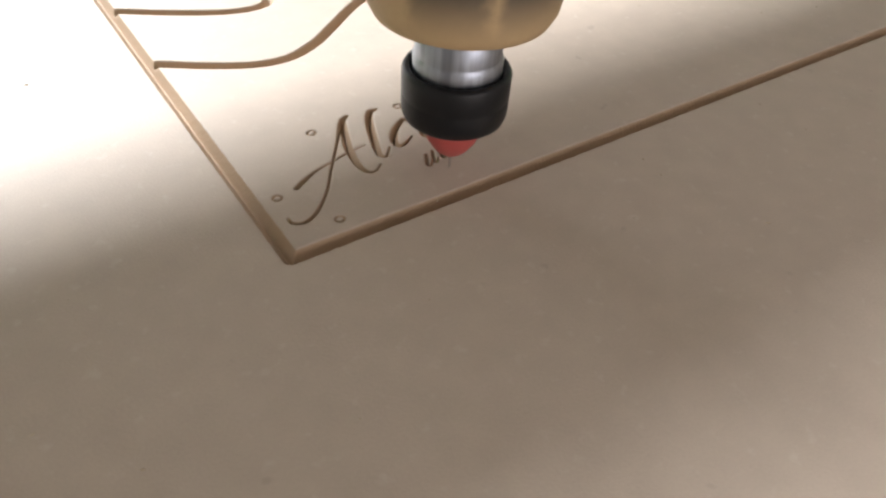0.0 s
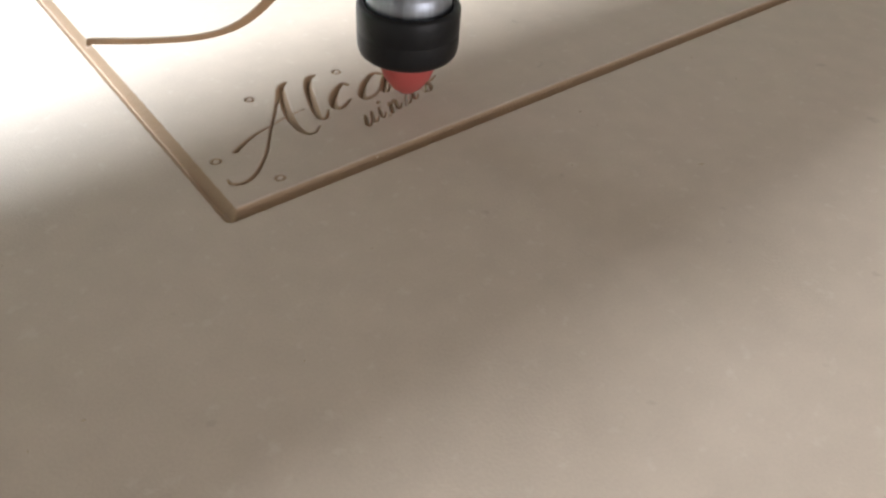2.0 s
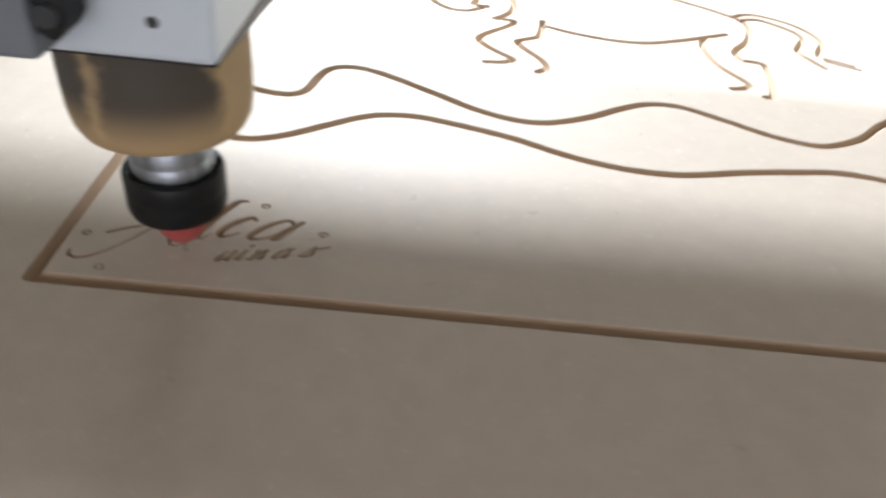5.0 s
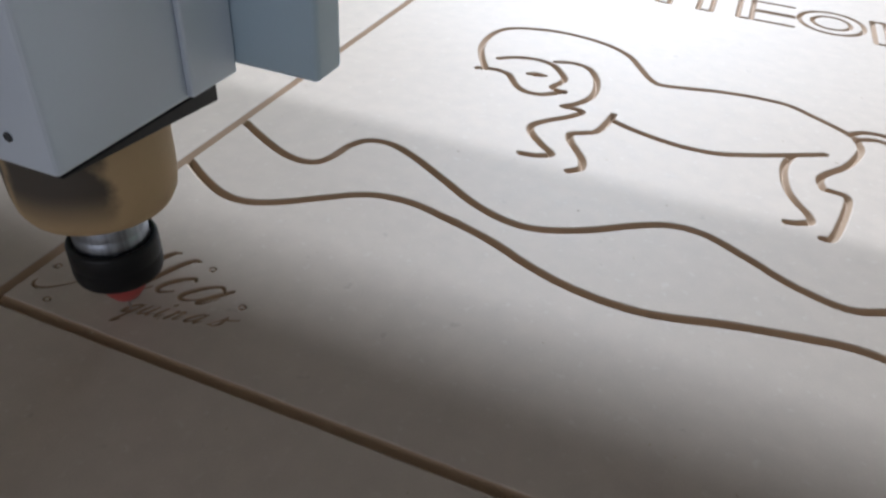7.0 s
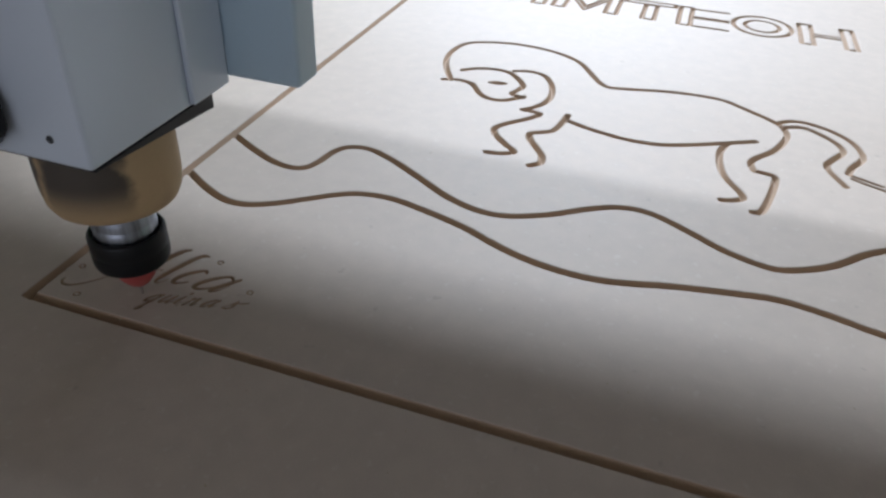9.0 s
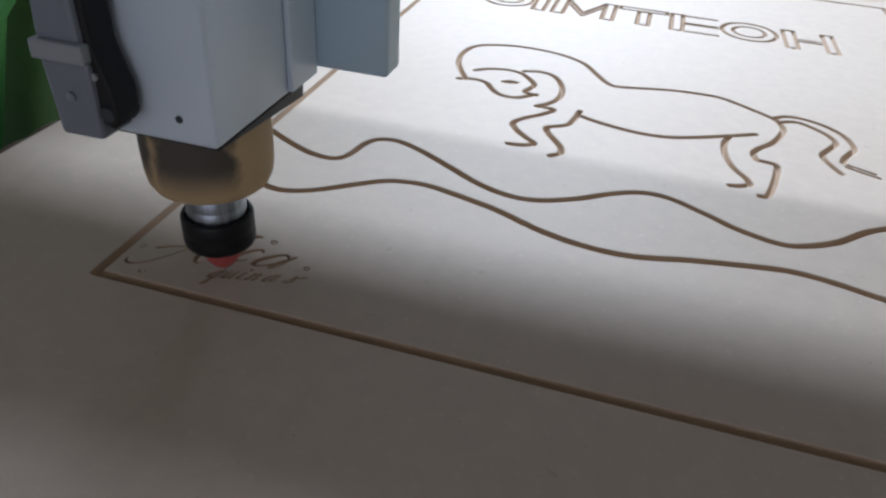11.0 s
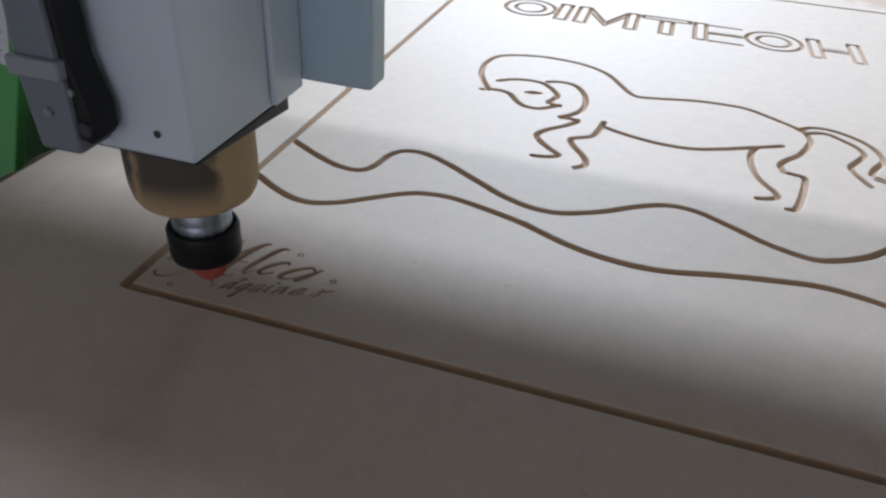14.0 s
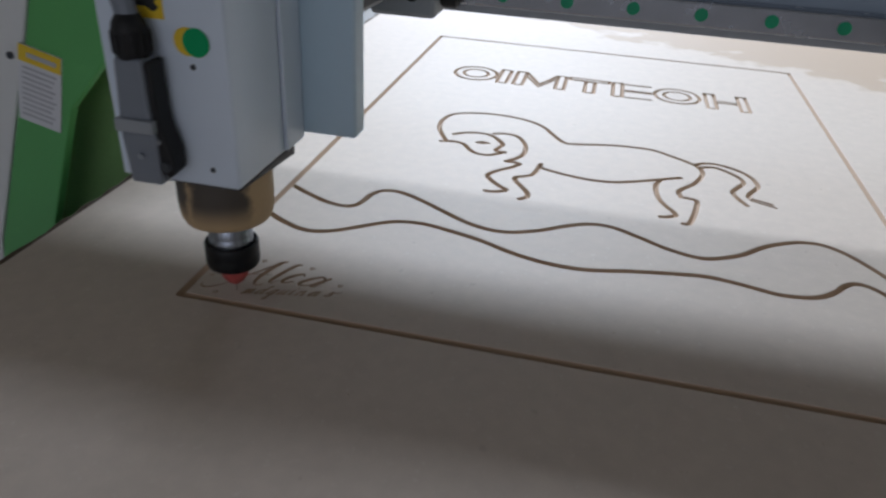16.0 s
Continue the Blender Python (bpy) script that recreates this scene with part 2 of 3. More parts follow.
def box(x0, y0, z0, x1, y1, z1, bevel=0.0, segments=2):
    bm = bmesh.new()
    bmesh.ops.create_cube(bm, size=1)
    for v in bm.verts:
        v.co = Vector((x0 + (v.co.x + 0.5) * (x1 - x0), y0 + (v.co.y + 0.5) * (y1 - y0), z0 + (v.co.z + 0.5) * (z1 - z0)))
    if bevel:
        bmesh.ops.bevel(bm, geom=bm.edges[:], offset=bevel, segments=segments, affect="EDGES", profile=0.5)
    return bm


def lathe(profile, steps=48, x=0.0, y=0.0):
    """A turned body: profile rows of (radius, height) from bottom to top, closed at both ends."""
    bm = bmesh.new()
    rings = []
    for r, z in profile:
        rings.append([bm.verts.new((x + r * math.cos(2 * math.pi * k / steps), y + r * math.sin(2 * math.pi * k / steps), z)) for k in range(steps)])
    for a, b in zip(rings, rings[1:]):
        for k in range(steps):
            bm.faces.new((a[k], a[(k + 1) % steps], b[(k + 1) % steps], b[k]))
    bm.faces.new(list(reversed(rings[0])))
    bm.faces.new(rings[-1])
    return bm


def prism(outline, y0, y1, bevel=0.0):
    """An outline in x and z, pushed from y0 to y1."""
    bm = bmesh.new()
    a = [bm.verts.new((x, y0, z)) for x, z in outline]
    b = [bm.verts.new((x, y1, z)) for x, z in outline]
    bm.faces.new(a)
    bm.faces.new(list(reversed(b)))
    n = len(a)
    for k in range(n):
        bm.faces.new((a[(k + 1) % n], a[k], b[k], b[(k + 1) % n]))
    bmesh.ops.recalc_face_normals(bm, faces=bm.faces[:])
    if bevel:
        bmesh.ops.bevel(bm, geom=bm.edges[:], offset=bevel, segments=2, affect="EDGES", profile=0.5)
    return bm


def tube(points, radius, steps=12):
    bm = bmesh.new()
    pts = [Vector(p) for p in points]
    rings = []
    for i, p in enumerate(pts):
        d = (pts[min(i + 1, len(pts) - 1)] - pts[max(i - 1, 0)]).normalized()
        u = d.orthogonal().normalized() if not rings else (u - d * u.dot(d)).normalized()
        w = d.cross(u)
        rings.append([bm.verts.new(p + radius * (math.cos(2 * math.pi * k / steps) * u + math.sin(2 * math.pi * k / steps) * w)) for k in range(steps)])
    for a, b in zip(rings, rings[1:]):
        for k in range(steps):
            bm.faces.new((a[k], a[(k + 1) % steps], b[(k + 1) % steps], b[k]))
    bm.faces.new(list(reversed(rings[0])))
    bm.faces.new(rings[-1])
    bmesh.ops.recalc_face_normals(bm, faces=bm.faces[:])
    return bm


def disc(radius, thick, steps=32):
    """A flat round disc facing -y, its back at y = 0."""
    bm = lathe([(radius, 0), (radius, thick)], steps)
    bmesh.ops.rotate(bm, verts=bm.verts[:], cent=(0, 0, 0), matrix=Matrix.Rotation(radians(90), 3, "X"))
    return bm


def moved(bm, x, y, z):
    bmesh.ops.translate(bm, verts=bm.verts[:], vec=(x, y, z))
    return bm


# ---- the room ----
def room():
    x0, x1, y0, y1, z0, z1 = -4.5, 5.0, -4.0, 5.0, -0.85, 4.2
    floor = part("floor", box(x0, y0, z0 - 0.2, x1, y1, z0), CONCRETE)
    tagged(floor, "grey concrete workshop floor", "floor", kind="structure")

    def wall_with_hole(name, fixed, thick, a0, a1, h0, h1, axis, what, low=None):
        """A wall (axis y: lies along x at y = fixed) with one opening a0..a1, h0..h1; built of four pieces in one mesh."""
        bm = bmesh.new()
        lo, hi = (x0, x1) if axis == "y" else (y0, y1)
        below = [(a0, a1, z0, h0)]
        if low:  # a second, lower opening
            b0, b1, g0, g1 = low
            below = [(a0, b0, z0, h0), (b1, a1, z0, h0), (b0, b1, z0, g0), (b0, b1, g1, h0)]
        for p, q, r, s in [(lo, a0, z0, z1), (a1, hi, z0, z1), (a0, a1, h1, z1)] + below:
            piece = box(p, fixed, r, q, fixed + thick, s) if axis == "y" else box(fixed, p, r, fixed + thick, q, s)
            me = bpy.data.meshes.new("piece")
            piece.to_mesh(me)
            piece.free()
            bm.from_mesh(me)
            bpy.data.meshes.remove(me)
        tagged(part(name, bm, PLASTER), what, "wall", kind="structure")

    wall_with_hole("wall_north", y1, 0.2, -1.45, 0.65, 2.3, 2.94, "y", "plastered workshop wall with a strip window and a low opening", (-1.42, -0.35, 0.65, 1.65))
    # opening made in the unseen wall behind the added fill lamp
    wall_with_hole("wall_south", y0 - 0.2, 0.2, -0.95, 1.55, 0.2, 1.3, "y", "plastered workshop wall with a wide opening")
    tagged(part("wall_west", box(x0 - 0.2, y0 - 0.2, z0, x0, y1 + 0.2, z1), PLASTER), "plain plastered workshop wall", "wall", kind="structure")
    tagged(part("wall_east", box(x1, y0 - 0.2, z0, x1 + 0.2, y1 + 0.2, z1), PLASTER), "plain plastered workshop wall", "wall", kind="structure")
    bm = bmesh.new()
    for p, q, r, s in ((x0, -4.4, y0, y1), (3.2, x1, y0, y1), (-4.4, 3.2, y0, 3.3), (-4.4, 3.2, 3.8, y1)):
        piece = box(p, r, z1, q, s, z1 + 0.15)
        me = bpy.data.meshes.new("piece")
        piece.to_mesh(me)
        piece.free()
        bm.from_mesh(me)
        bpy.data.meshes.remove(me)
    tagged(part("ceiling", bm, PLASTER), "pale workshop ceiling with a roof light", "ceiling", kind="structure")


room()

# ---- the engraved board ----
BX0, BX1, BY0, BY1, THICK = -0.160, 1.10, -0.635, 1.31, 0.018


def smooth_line(points, step=1.2):
    """A Catmull-Rom line through points (x, y, half width), in millimetres, cut into short steps."""
    p = np.array(points, float)
    p = np.vstack([2 * p[0] - p[1], p, 2 * p[-1] - p[-2]])
    out = []
    for a, b, c, d in zip(p, p[1:], p[2:], p[3:]):
        n = max(2, int(np.hypot(*(c - b)[:2]) / step))
        for t in np.linspace(0, 1, n, endpoint=False):
            out.append(0.5 * (2 * b + (c - a) * t + (2 * a - 5 * b + 4 * c - d) * t * t + (3 * b - a - 3 * c + d) * t ** 3))
    out.append(p[-2])
    return np.array(out)


def stroke(points, half, closed=False):
    pts = [(*q[:2], half if len(q) < 3 else q[2]) for q in points]
    if closed:
        pts = pts + pts[:1]
    return smooth_line(pts)


def straight(points, half):
    return np.array([(*q, half) for q in points], float)


def oval(cx, cy, rx, ry, half, n=40):
    return np.array([(cx + rx * math.cos(2 * math.pi * k / n), cy + ry * math.sin(2 * math.pi * k / n), half) for k in range(n + 1)])


W = 3.3
H = 3.2
border = straight([(-0.8, -0.9), (607, -0.9), (607, 905), (-0.8, 905), (-0.8, -0.9)], 3.5)
wave_upper = stroke([(3, 215), (27, 201), (50, 190), (67, 187), (77, 191), (82, 202), (86, 222), (95, 234), (112, 236), (135, 226), (163, 209), (189, 193),
                     (214, 184), (236, 185), (263, 198), (288, 216), (309, 227), (331, 227), (357, 214), (383, 199), (410, 191), (429, 196), (451, 210),
                     (474, 233), (498, 249), (514, 255), (531, 255), (548, 244), (562, 227), (578, 202), (592, 175), (604, 153)], W)
wave_lower = stroke([(3, 152), (24, 139), (44, 130), (61, 129), (79, 137), (100, 153), (117, 166), (132, 173), (154, 175), (182, 169), (212, 160),
                     (241, 147), (267, 139), (293, 136), (317, 138), (351, 147), (386, 154), (415, 158), (443, 154), (471, 147), (493, 148),
                     (509, 154), (524, 167), (535, 181), (546, 187), (557, 183), (568, 171), (588, 142), (604, 114)], W)
horse = [
    stroke([(126, 394), (114, 417), (106, 439), (104, 466), (110, 489), (125, 502), (156, 512), (187, 511), (214, 503), (234, 488), (248, 466), (259, 448),
            (270, 439), (290, 443), (318, 451), (345, 455), (373, 454), (394, 442), (414, 428), (425, 417), (429, 401), (425, 383), (416, 363),
            (404, 347), (399, 336), (401, 323)], H),
    stroke([(401, 323), (409, 322), (416, 320), (417, 311), (412, 283), (406, 261), (400, 258)], H),
    stroke([(119, 392), (130, 396), (139, 396), (148, 392), (158, 377), (169, 368), (182, 368), (191, 375), (199, 384)], H),
    stroke([(129, 421), (142, 431), (159, 436), (174, 433), (185, 422), (193, 408), (191, 397), (188, 386), (199, 382)], H),
    stroke([(162, 403, 2.5), (169, 405, 4.5), (176, 406, 2.5)], 3),
    stroke([(177, 440), (190, 445), (205, 442), (216, 426), (222, 403), (221, 382), (214, 367), (205, 357)], H),
    stroke([(205, 357), (221, 355), (213, 340), (200, 326), (192, 313), (195, 302), (207, 288), (217, 278), (208, 271), (197, 269)], H),
    stroke([(245, 362, 3.2), (243, 345), (239, 328), (231, 321), (222, 314), (225, 303), (231, 294), (239, 281), (241, 269), (234, 261)], H),
    stroke([(246, 352), (262, 345), (283, 339), (303, 336), (327, 338), (351, 348), (375, 361), (403, 377)], H),
    stroke([(380, 363), (375, 346), (375, 327), (378, 309), (384, 295), (391, 284), (393, 275), (385, 269), (378, 267)], H),
    stroke([(423, 424), (434, 432), (449, 433), (468, 424), (481, 410), (487, 394), (487, 379), (477, 360), (473, 348)], H),
    stroke([(427, 416), (443, 422), (457, 414), (469, 401), (473, 387), (466, 373), (458, 358), (459, 347), (464, 335), (469, 325)], H),
    stroke([(473, 346), (483, 342), (497, 336)], 2.0),
    stroke([(475, 340), (485, 335), (499, 329)], 2.0),
]


def bar_outline(x0, x1, y0, y1):
    return [straight([(x0, y0), (x0, y1), (x1, y1), (x1, y0), (x0, y0)], 3.1)]


emblem = []
for cx in (105, 413):
    emblem += [oval(cx, 695, 33, 35.5, 3.1), oval(cx, 695, 19.5, 20.5, 2.8)]
emblem += bar_outline(143, 157, 661, 731)
emblem += bar_outline(168, 182, 661, 731) + bar_outline(232, 245, 661, 731)
emblem += [straight([(182, 731), (207, 674), (232, 731)], 3.0), straight([(182, 714), (207, 661), (232, 714)], 2.2)]
emblem += bar_outline(276, 290, 661, 717) + bar_outline(251, 312, 719, 731)
emblem += bar_outline(318, 332, 660, 730)
for y in (660, 690, 695, 726):
    emblem.append(straight([(332, y), (374, y)], 3.0))
emblem += bar_outline(455, 468, 655, 726) + bar_outline(502, 514, 655, 726)
emblem += [straight([(468, 686), (502, 686)], 3.0), straight([(468, 694), (502, 694)], 2.2)]
flourish = [
    stroke([(7.6, 19.3, .6), (7.4, 16.9, .9), (9.4, 14.8, 1.1), (13, 14.5, 1.2), (17.6, 16.7, 1.1), (23.4, 21.9, .9), (29.2, 28.9, .8), (36.1, 39.2, .8), (43.9, 49.9, .8),
            (50.1, 58.9, 1.1), (55.5, 66.6, 1.6), (59.5, 69.8, .9)], 1),
    stroke([(60, 69.6, .9), (56.8, 68, 1.7), (54, 62.3, 2.0), (51.2, 55, 2.1), (48.9, 48.5, 2.1), (47, 40, 1.9), (46.6, 33, 1.5), (48, 29.2, 1.1), (51, 28.7, .8), (54.6, 31.4, .6)], 1),
    stroke([(18.1, 33.9, 1.3), (22.4, 36.7, 1.3), (29.6, 40.2, .9), (37.3, 42.3, .7), (47.2, 45.1, .7), (55.9, 46.2, .5)], 1),
    stroke([(74, 68.2, .9), (70.4, 67.4, 1.7), (66.5, 61.5, 2.0), (62.8, 52.5, 2.1), (59.2, 42.5, 1.9), (58, 36.6, 1.3), (60, 35.3, .9), (64.2, 40.2, .6)], 1),
    stroke([(81.8, 53.3, 1.1), (80.3, 55.2, 1.2), (75.4, 52.2, 1.7), (69.8, 46.2, 2.0), (67.6, 40.4, 1.7), (70, 38.6, 1.2), (76.4, 42.2, .7)], 1),
    stroke([(100.2, 53.2, 1.1), (97, 55.6, 1.2), (89, 50.4, 1.7), (82.8, 43, 1.9), (82.8, 39, 1.4), (89, 40.4, .9), (97, 47, .8)], 1),
    stroke([(104.4, 55.2, 1.2), (100, 50, 1.8), (95.2, 44.4, 1.9), (92.6, 39.8, 1.3), (95.6, 40.4, .8), (101.4, 47.6, .5)], 1),
]
for cx, cy in ((40.3, 65.3), (9.1, 32.1), (24, 9.5), (83.8, 65.6), (115.5, 47)):
    flourish.append(oval(cx, cy, 1.75, 1.6, 0.65, 20))

# the small script word below: one list of strokes a letter; along its line and up, in heights of a small letter
WORD = [
    (43.5, [[(0, .75, .5), (.2, .95, .6), (.22, .5, .8), (.1, 0, .8)], [(.12, .3, .4), (.38, .85, .5), (.52, .95, .7), (.5, .5, .8), (.42, 0, .8)],
            [(.44, .3, .4), (.7, .85, .5), (.84, .95, .7), (.82, .5, .8), (.78, .1, .7), (.92, 0, .5), (1.1, .25, .4)]]),
    (53.5, [[(.72, .8, .5), (.5, 1, .6), (.15, .65, .8), (.02, .2, .8), (.2, 0, .6), (.55, .45, .5)], [(.75, 1, .6), (.62, .5, .8), (.62, .08, .7), (.75, .02, .5), (.95, .3, .4)],
            [(.6, 1.3, .6), (.85, 1.65, .7)]]),
    (62.5, [[(.72, .8, .5), (.5, 1, .6), (.15, .65, .8), (.02, .2, .8), (.2, 0, .6), (.55, .45, .5)], [(.75, 1, .6), (.62, .4, .8), (.52, -.3, .8), (.42, -1, .8), (.5, -1.1, .5), (.7, -.8, .4)]]),
    (71.2, [[(.1, 1, .6), (0, .5, .85), (-.02, .15, .8), (.14, 0, .6), (.4, .35, .5)], [(.6, 1, .6), (.5, .5, .85), (.5, .12, .7), (.64, 0, .5), (.85, .3, .4)]]),
    (79.4, [[(.14, 1, .6), (.04, .5, .85), (.04, .12, .7), (.2, 0, .5), (.42, .3, .4)], [(.2, 1.4, .6), (.26, 1.52, .6)]]),
    (85.2, [[(.02, .8, .5), (.16, .95, .6), (.14, .5, .8), (.04, 0, .8)], [(.08, .35, .4), (.42, .9, .5), (.6, .92, .7), (.56, .5, .8), (.54, .1, .7), (.68, 0, .5), (.9, .3, .4)]]),
    (95.0, [[(.75, .8, .5), (.52, 1, .6), (.15, .65, .8), (.02, .2, .8), (.2, 0, .6), (.58, .45, .5)], [(.8, 1, .6), (.66, .5, .8), (.66, .08, .7), (.8, .02, .5), (1.02, .3, .4)]]),
    (106.5, [[(.05, .1, .4), (.4, .7, .5), (.55, 1.1, .6), (.62, .75, .8), (.68, .35, .8), (.5, .05, .6), (.2, .12, .6)], [(.6, .9, .5), (.85, .82, .6), (1.15, .9, .6), (1.45, 1.0, .4)]]),
]


def letter(start, strokes, high=7.6, slant=0.34):
    """Strokes of one letter laid on the rising line of the word."""
    out = []
    for pts in strokes:
        laid = []
        for along, up, half in pts:
            x = start + along * high
            laid.append((x + slant * up * high, 20.3 + (x - 71) * 0.225 + up * high, half * 1.3))
        out.append(stroke(laid, 0.8))
    return out


LETTERS = [letter(a, b) for a, b in WORD]
EARLY = [ln for some in LETTERS[3:] for ln in some]
LATE = LETTERS[:3]  # the three letters cut during the clip


def board():
    root = new("fibreboard_panel")
    tagged(root, "pale fibreboard panel engraved with border, waves, horse and ornaments", "board")
    lines = [border, wave_upper, wave_lower] + horse + emblem
    thin = flourish + EARLY
    deep = [ln for some in LATE for ln in some]
    # every groove as short pieces: ends, half widths, depth gain, deepest
    segs = []
    for group, gain, deepest in ((lines, 1.45, 4.8), (thin, 2.4, 4.4), (deep, 6.0, 6.0)):
        for ln in group:
            for a, b in zip(ln, ln[1:]):
                segs.append((*a, *b, gain, deepest))
    segs = np.array(segs)
    x0, y0 = BX0 * 1000, BY0 * 1000
    tile = 16.0
    nx, ny = int(math.ceil((BX1 - BX0) * 1000 / tile)), int(math.ceil((BY1 - BY0) * 1000 / tile))
    touched = {}
    for i, s in enumerate(segs):
        r = max(s[2], s[5]) + 0.6
        a0, a1 = min(s[0], s[3]) - r, max(s[0], s[3]) + r
        b0, b1 = min(s[1], s[4]) - r, max(s[1], s[4]) + r
        for gx in range(int((a0 - x0) // tile), int((a1 - x0) // tile) + 1):
            for gy in range(int((b0 - y0) // tile), int((b1 - y0) // tile) + 1):
                # keep the tile only when the piece really passes near it
                cx, cy = x0 + (gx + .5) * tile, y0 + (gy + .5) * tile
                d = np.array((s[3] - s[0], s[4] - s[1]))
                t = np.clip(((cx - s[0]) * d[0] + (cy - s[1]) * d[1]) / max(d @ d, 1e-9), 0, 1)
                if np.hypot(s[0] + t * d[0] - cx, s[1] + t * d[1] - cy) < r + tile * 0.72:
                    touched.setdefault((gx, gy), []).append(i)
    verts, faces, base = [], [], 0
    rough = np.random.RandomState(4)
    for gx in range(nx):
        for gy in range(ny):
            ax, ay = x0 + gx * tile, y0 + gy * tile
            bx, by = min(ax + tile, BX1 * 1000), min(ay + tile, BY1 * 1000)
            ids = touched.get((gx, gy))
            if not ids:
                n = 1
            elif ay < 90 and ax < 130 and ay > -8:
                n = 44
            elif ay < 240:
                n = 30
            else:
                n = 26
            u, v = np.meshgrid(np.linspace(ax, bx, n + 1), np.linspace(ay, by, n + 1), indexing="ij")
            z = np.zeros_like(u)
            if ids:
                # torn fibres along the cut edges
                nick = np.sin(u * 1.9 + 3 * np.sin(v * 0.8)) * np.sin(v * 2.3 + 2 * np.sin(u * 1.1)) + rough.uniform(-0.6, 0.6, u.shape)
                for s in segs[ids]:
                    dx, dy = s[3] - s[0], s[4] - s[1]
                    t = np.clip(((u - s[0]) * dx + (v - s[1]) * dy) / max(dx * dx + dy * dy, 1e-9), 0, 1)
                    d = np.hypot(s[0] + t * dx - u, s[1] + t * dy - v)
                    half = s[2] + t * (s[5] - s[2])
                    half = half + np.minimum(0.13, 0.05 * half) * nick
                    z = np.minimum(z, -np.minimum(s[7], np.maximum(0, half - d) * s[6]))
            verts.append(np.stack([u, v, z], -1).reshape(-1, 3) / 1000)
            k = base + np.arange((n + 1) * (n + 1)).reshape(n + 1, n + 1)
            faces.append(np.stack([k[:-1, :-1], k[1:, :-1], k[1:, 1:], k[:-1, 1:]], -1).reshape(-1, 4))
            base += (n + 1) * (n + 1)
    verts, faces = np.concatenate(verts), np.concatenate(faces)
    me = bpy.data.meshes.new("face")
    me.vertices.add(len(verts))
    me.vertices.foreach_set("co", verts.astype(np.float32).ravel())
    me.loops.add(faces.size)
    me.loops.foreach_set("vertex_index", faces.astype(np.int32).ravel())
    me.polygons.add(len(faces))
    me.polygons.foreach_set("loop_start", np.arange(0, faces.size, 4, dtype=np.int32))
    me.update(calc_edges=True)
    me.validate()
    me.materials.append(MDF)
    face = new("face", me)
    face.parent = root
    face["label"] = "smooth pale engraved face"
    # the core: bottom and four slightly uneven edges
    bm = bmesh.new()
    ring = []
    for a, b, n in (((BX0, BY0), (BX1, BY0), 120), ((BX1, BY0), (BX1, BY1), 190), ((BX1, BY1), (BX0, BY1), 120), ((BX0, BY1), (BX0, BY0), 190)):
        for k in range(n):
            ring.append((a[0] + (b[0] - a[0]) * k / n, a[1] + (b[1] - a[1]) * k / n))
    rows = []
    for z in (-0.0001, -0.006, -0.012, -THICK):
        row = []
        for x, y in ring:
            w = 0.0016 * noise.noise((x * 60, y * 60, z * 300)) if z < -0.001 else 0
            cx, cy = (x - (BX0 + BX1) / 2), (y - (BY0 + BY1) / 2)
            row.append(bm.verts.new((x + math.copysign(w, cx), y + math.copysign(w, cy), z)))
        rows.append(row)
    for a, b in zip(rows, rows[1:]):
        for k in range(len(a)):
            bm.faces.new((a[k], b[k], b[(k + 1) % len(a)], a[(k + 1) % len(a)]))
    bm.faces.new(rows[-1])
    bmesh.ops.recalc_face_normals(bm, faces=bm.faces[:])
    part("core", bm, MDF_EDGE, root, "rough brown cut edge")
    # floors of the marks that are cut during the clip: level with the face first, then lowered by the cutter
    floors = []
    for some in LATE:
        pieces = np.array([(*a, *b) for ln in some for a, b in zip(ln, ln[1:])])
        cell, x0, y0 = 0.5, pieces[:, 0].min() - 3, pieces[:, 1].min() - 3
        bm, corners = bmesh.new(), {}
        for gx in range(int((pieces[:, 0].max() + 3 - x0) / cell)):
            for gy in range(int((pieces[:, 1].max() + 3 - y0) / cell)):
                px, py = x0 + (gx + 0.5) * cell, y0 + (gy + 0.5) * cell
                dx, dy = pieces[:, 3] - pieces[:, 0], pieces[:, 4] - pieces[:, 1]
                t = np.clip(((px - pieces[:, 0]) * dx + (py - pieces[:, 1]) * dy) / np.maximum(dx * dx + dy * dy, 1e-9), 0, 1)
                gap = np.hypot(pieces[:, 0] + t * dx - px, pieces[:, 1] + t * dy - py) - pieces[:, 2] - t * (pieces[:, 5] - pieces[:, 2])
                if gap.min() < 0.9:
                    quad = []
                    for a, b in ((0, 0), (1, 0), (1, 1), (0, 1)):
                        key = (gx + a, gy + b)
                        if key not in corners:
                            corners[key] = bm.verts.new(((x0 + key[0] * cell) / 1000, (y0 + key[1] * cell) / 1000, 0))
                        quad.append(corners[key])
                    bm.faces.new(quad)
        floors.append(part("groove_floor", bm, MDF, root))
    return root, floors


BOARD, FLOORS = board()


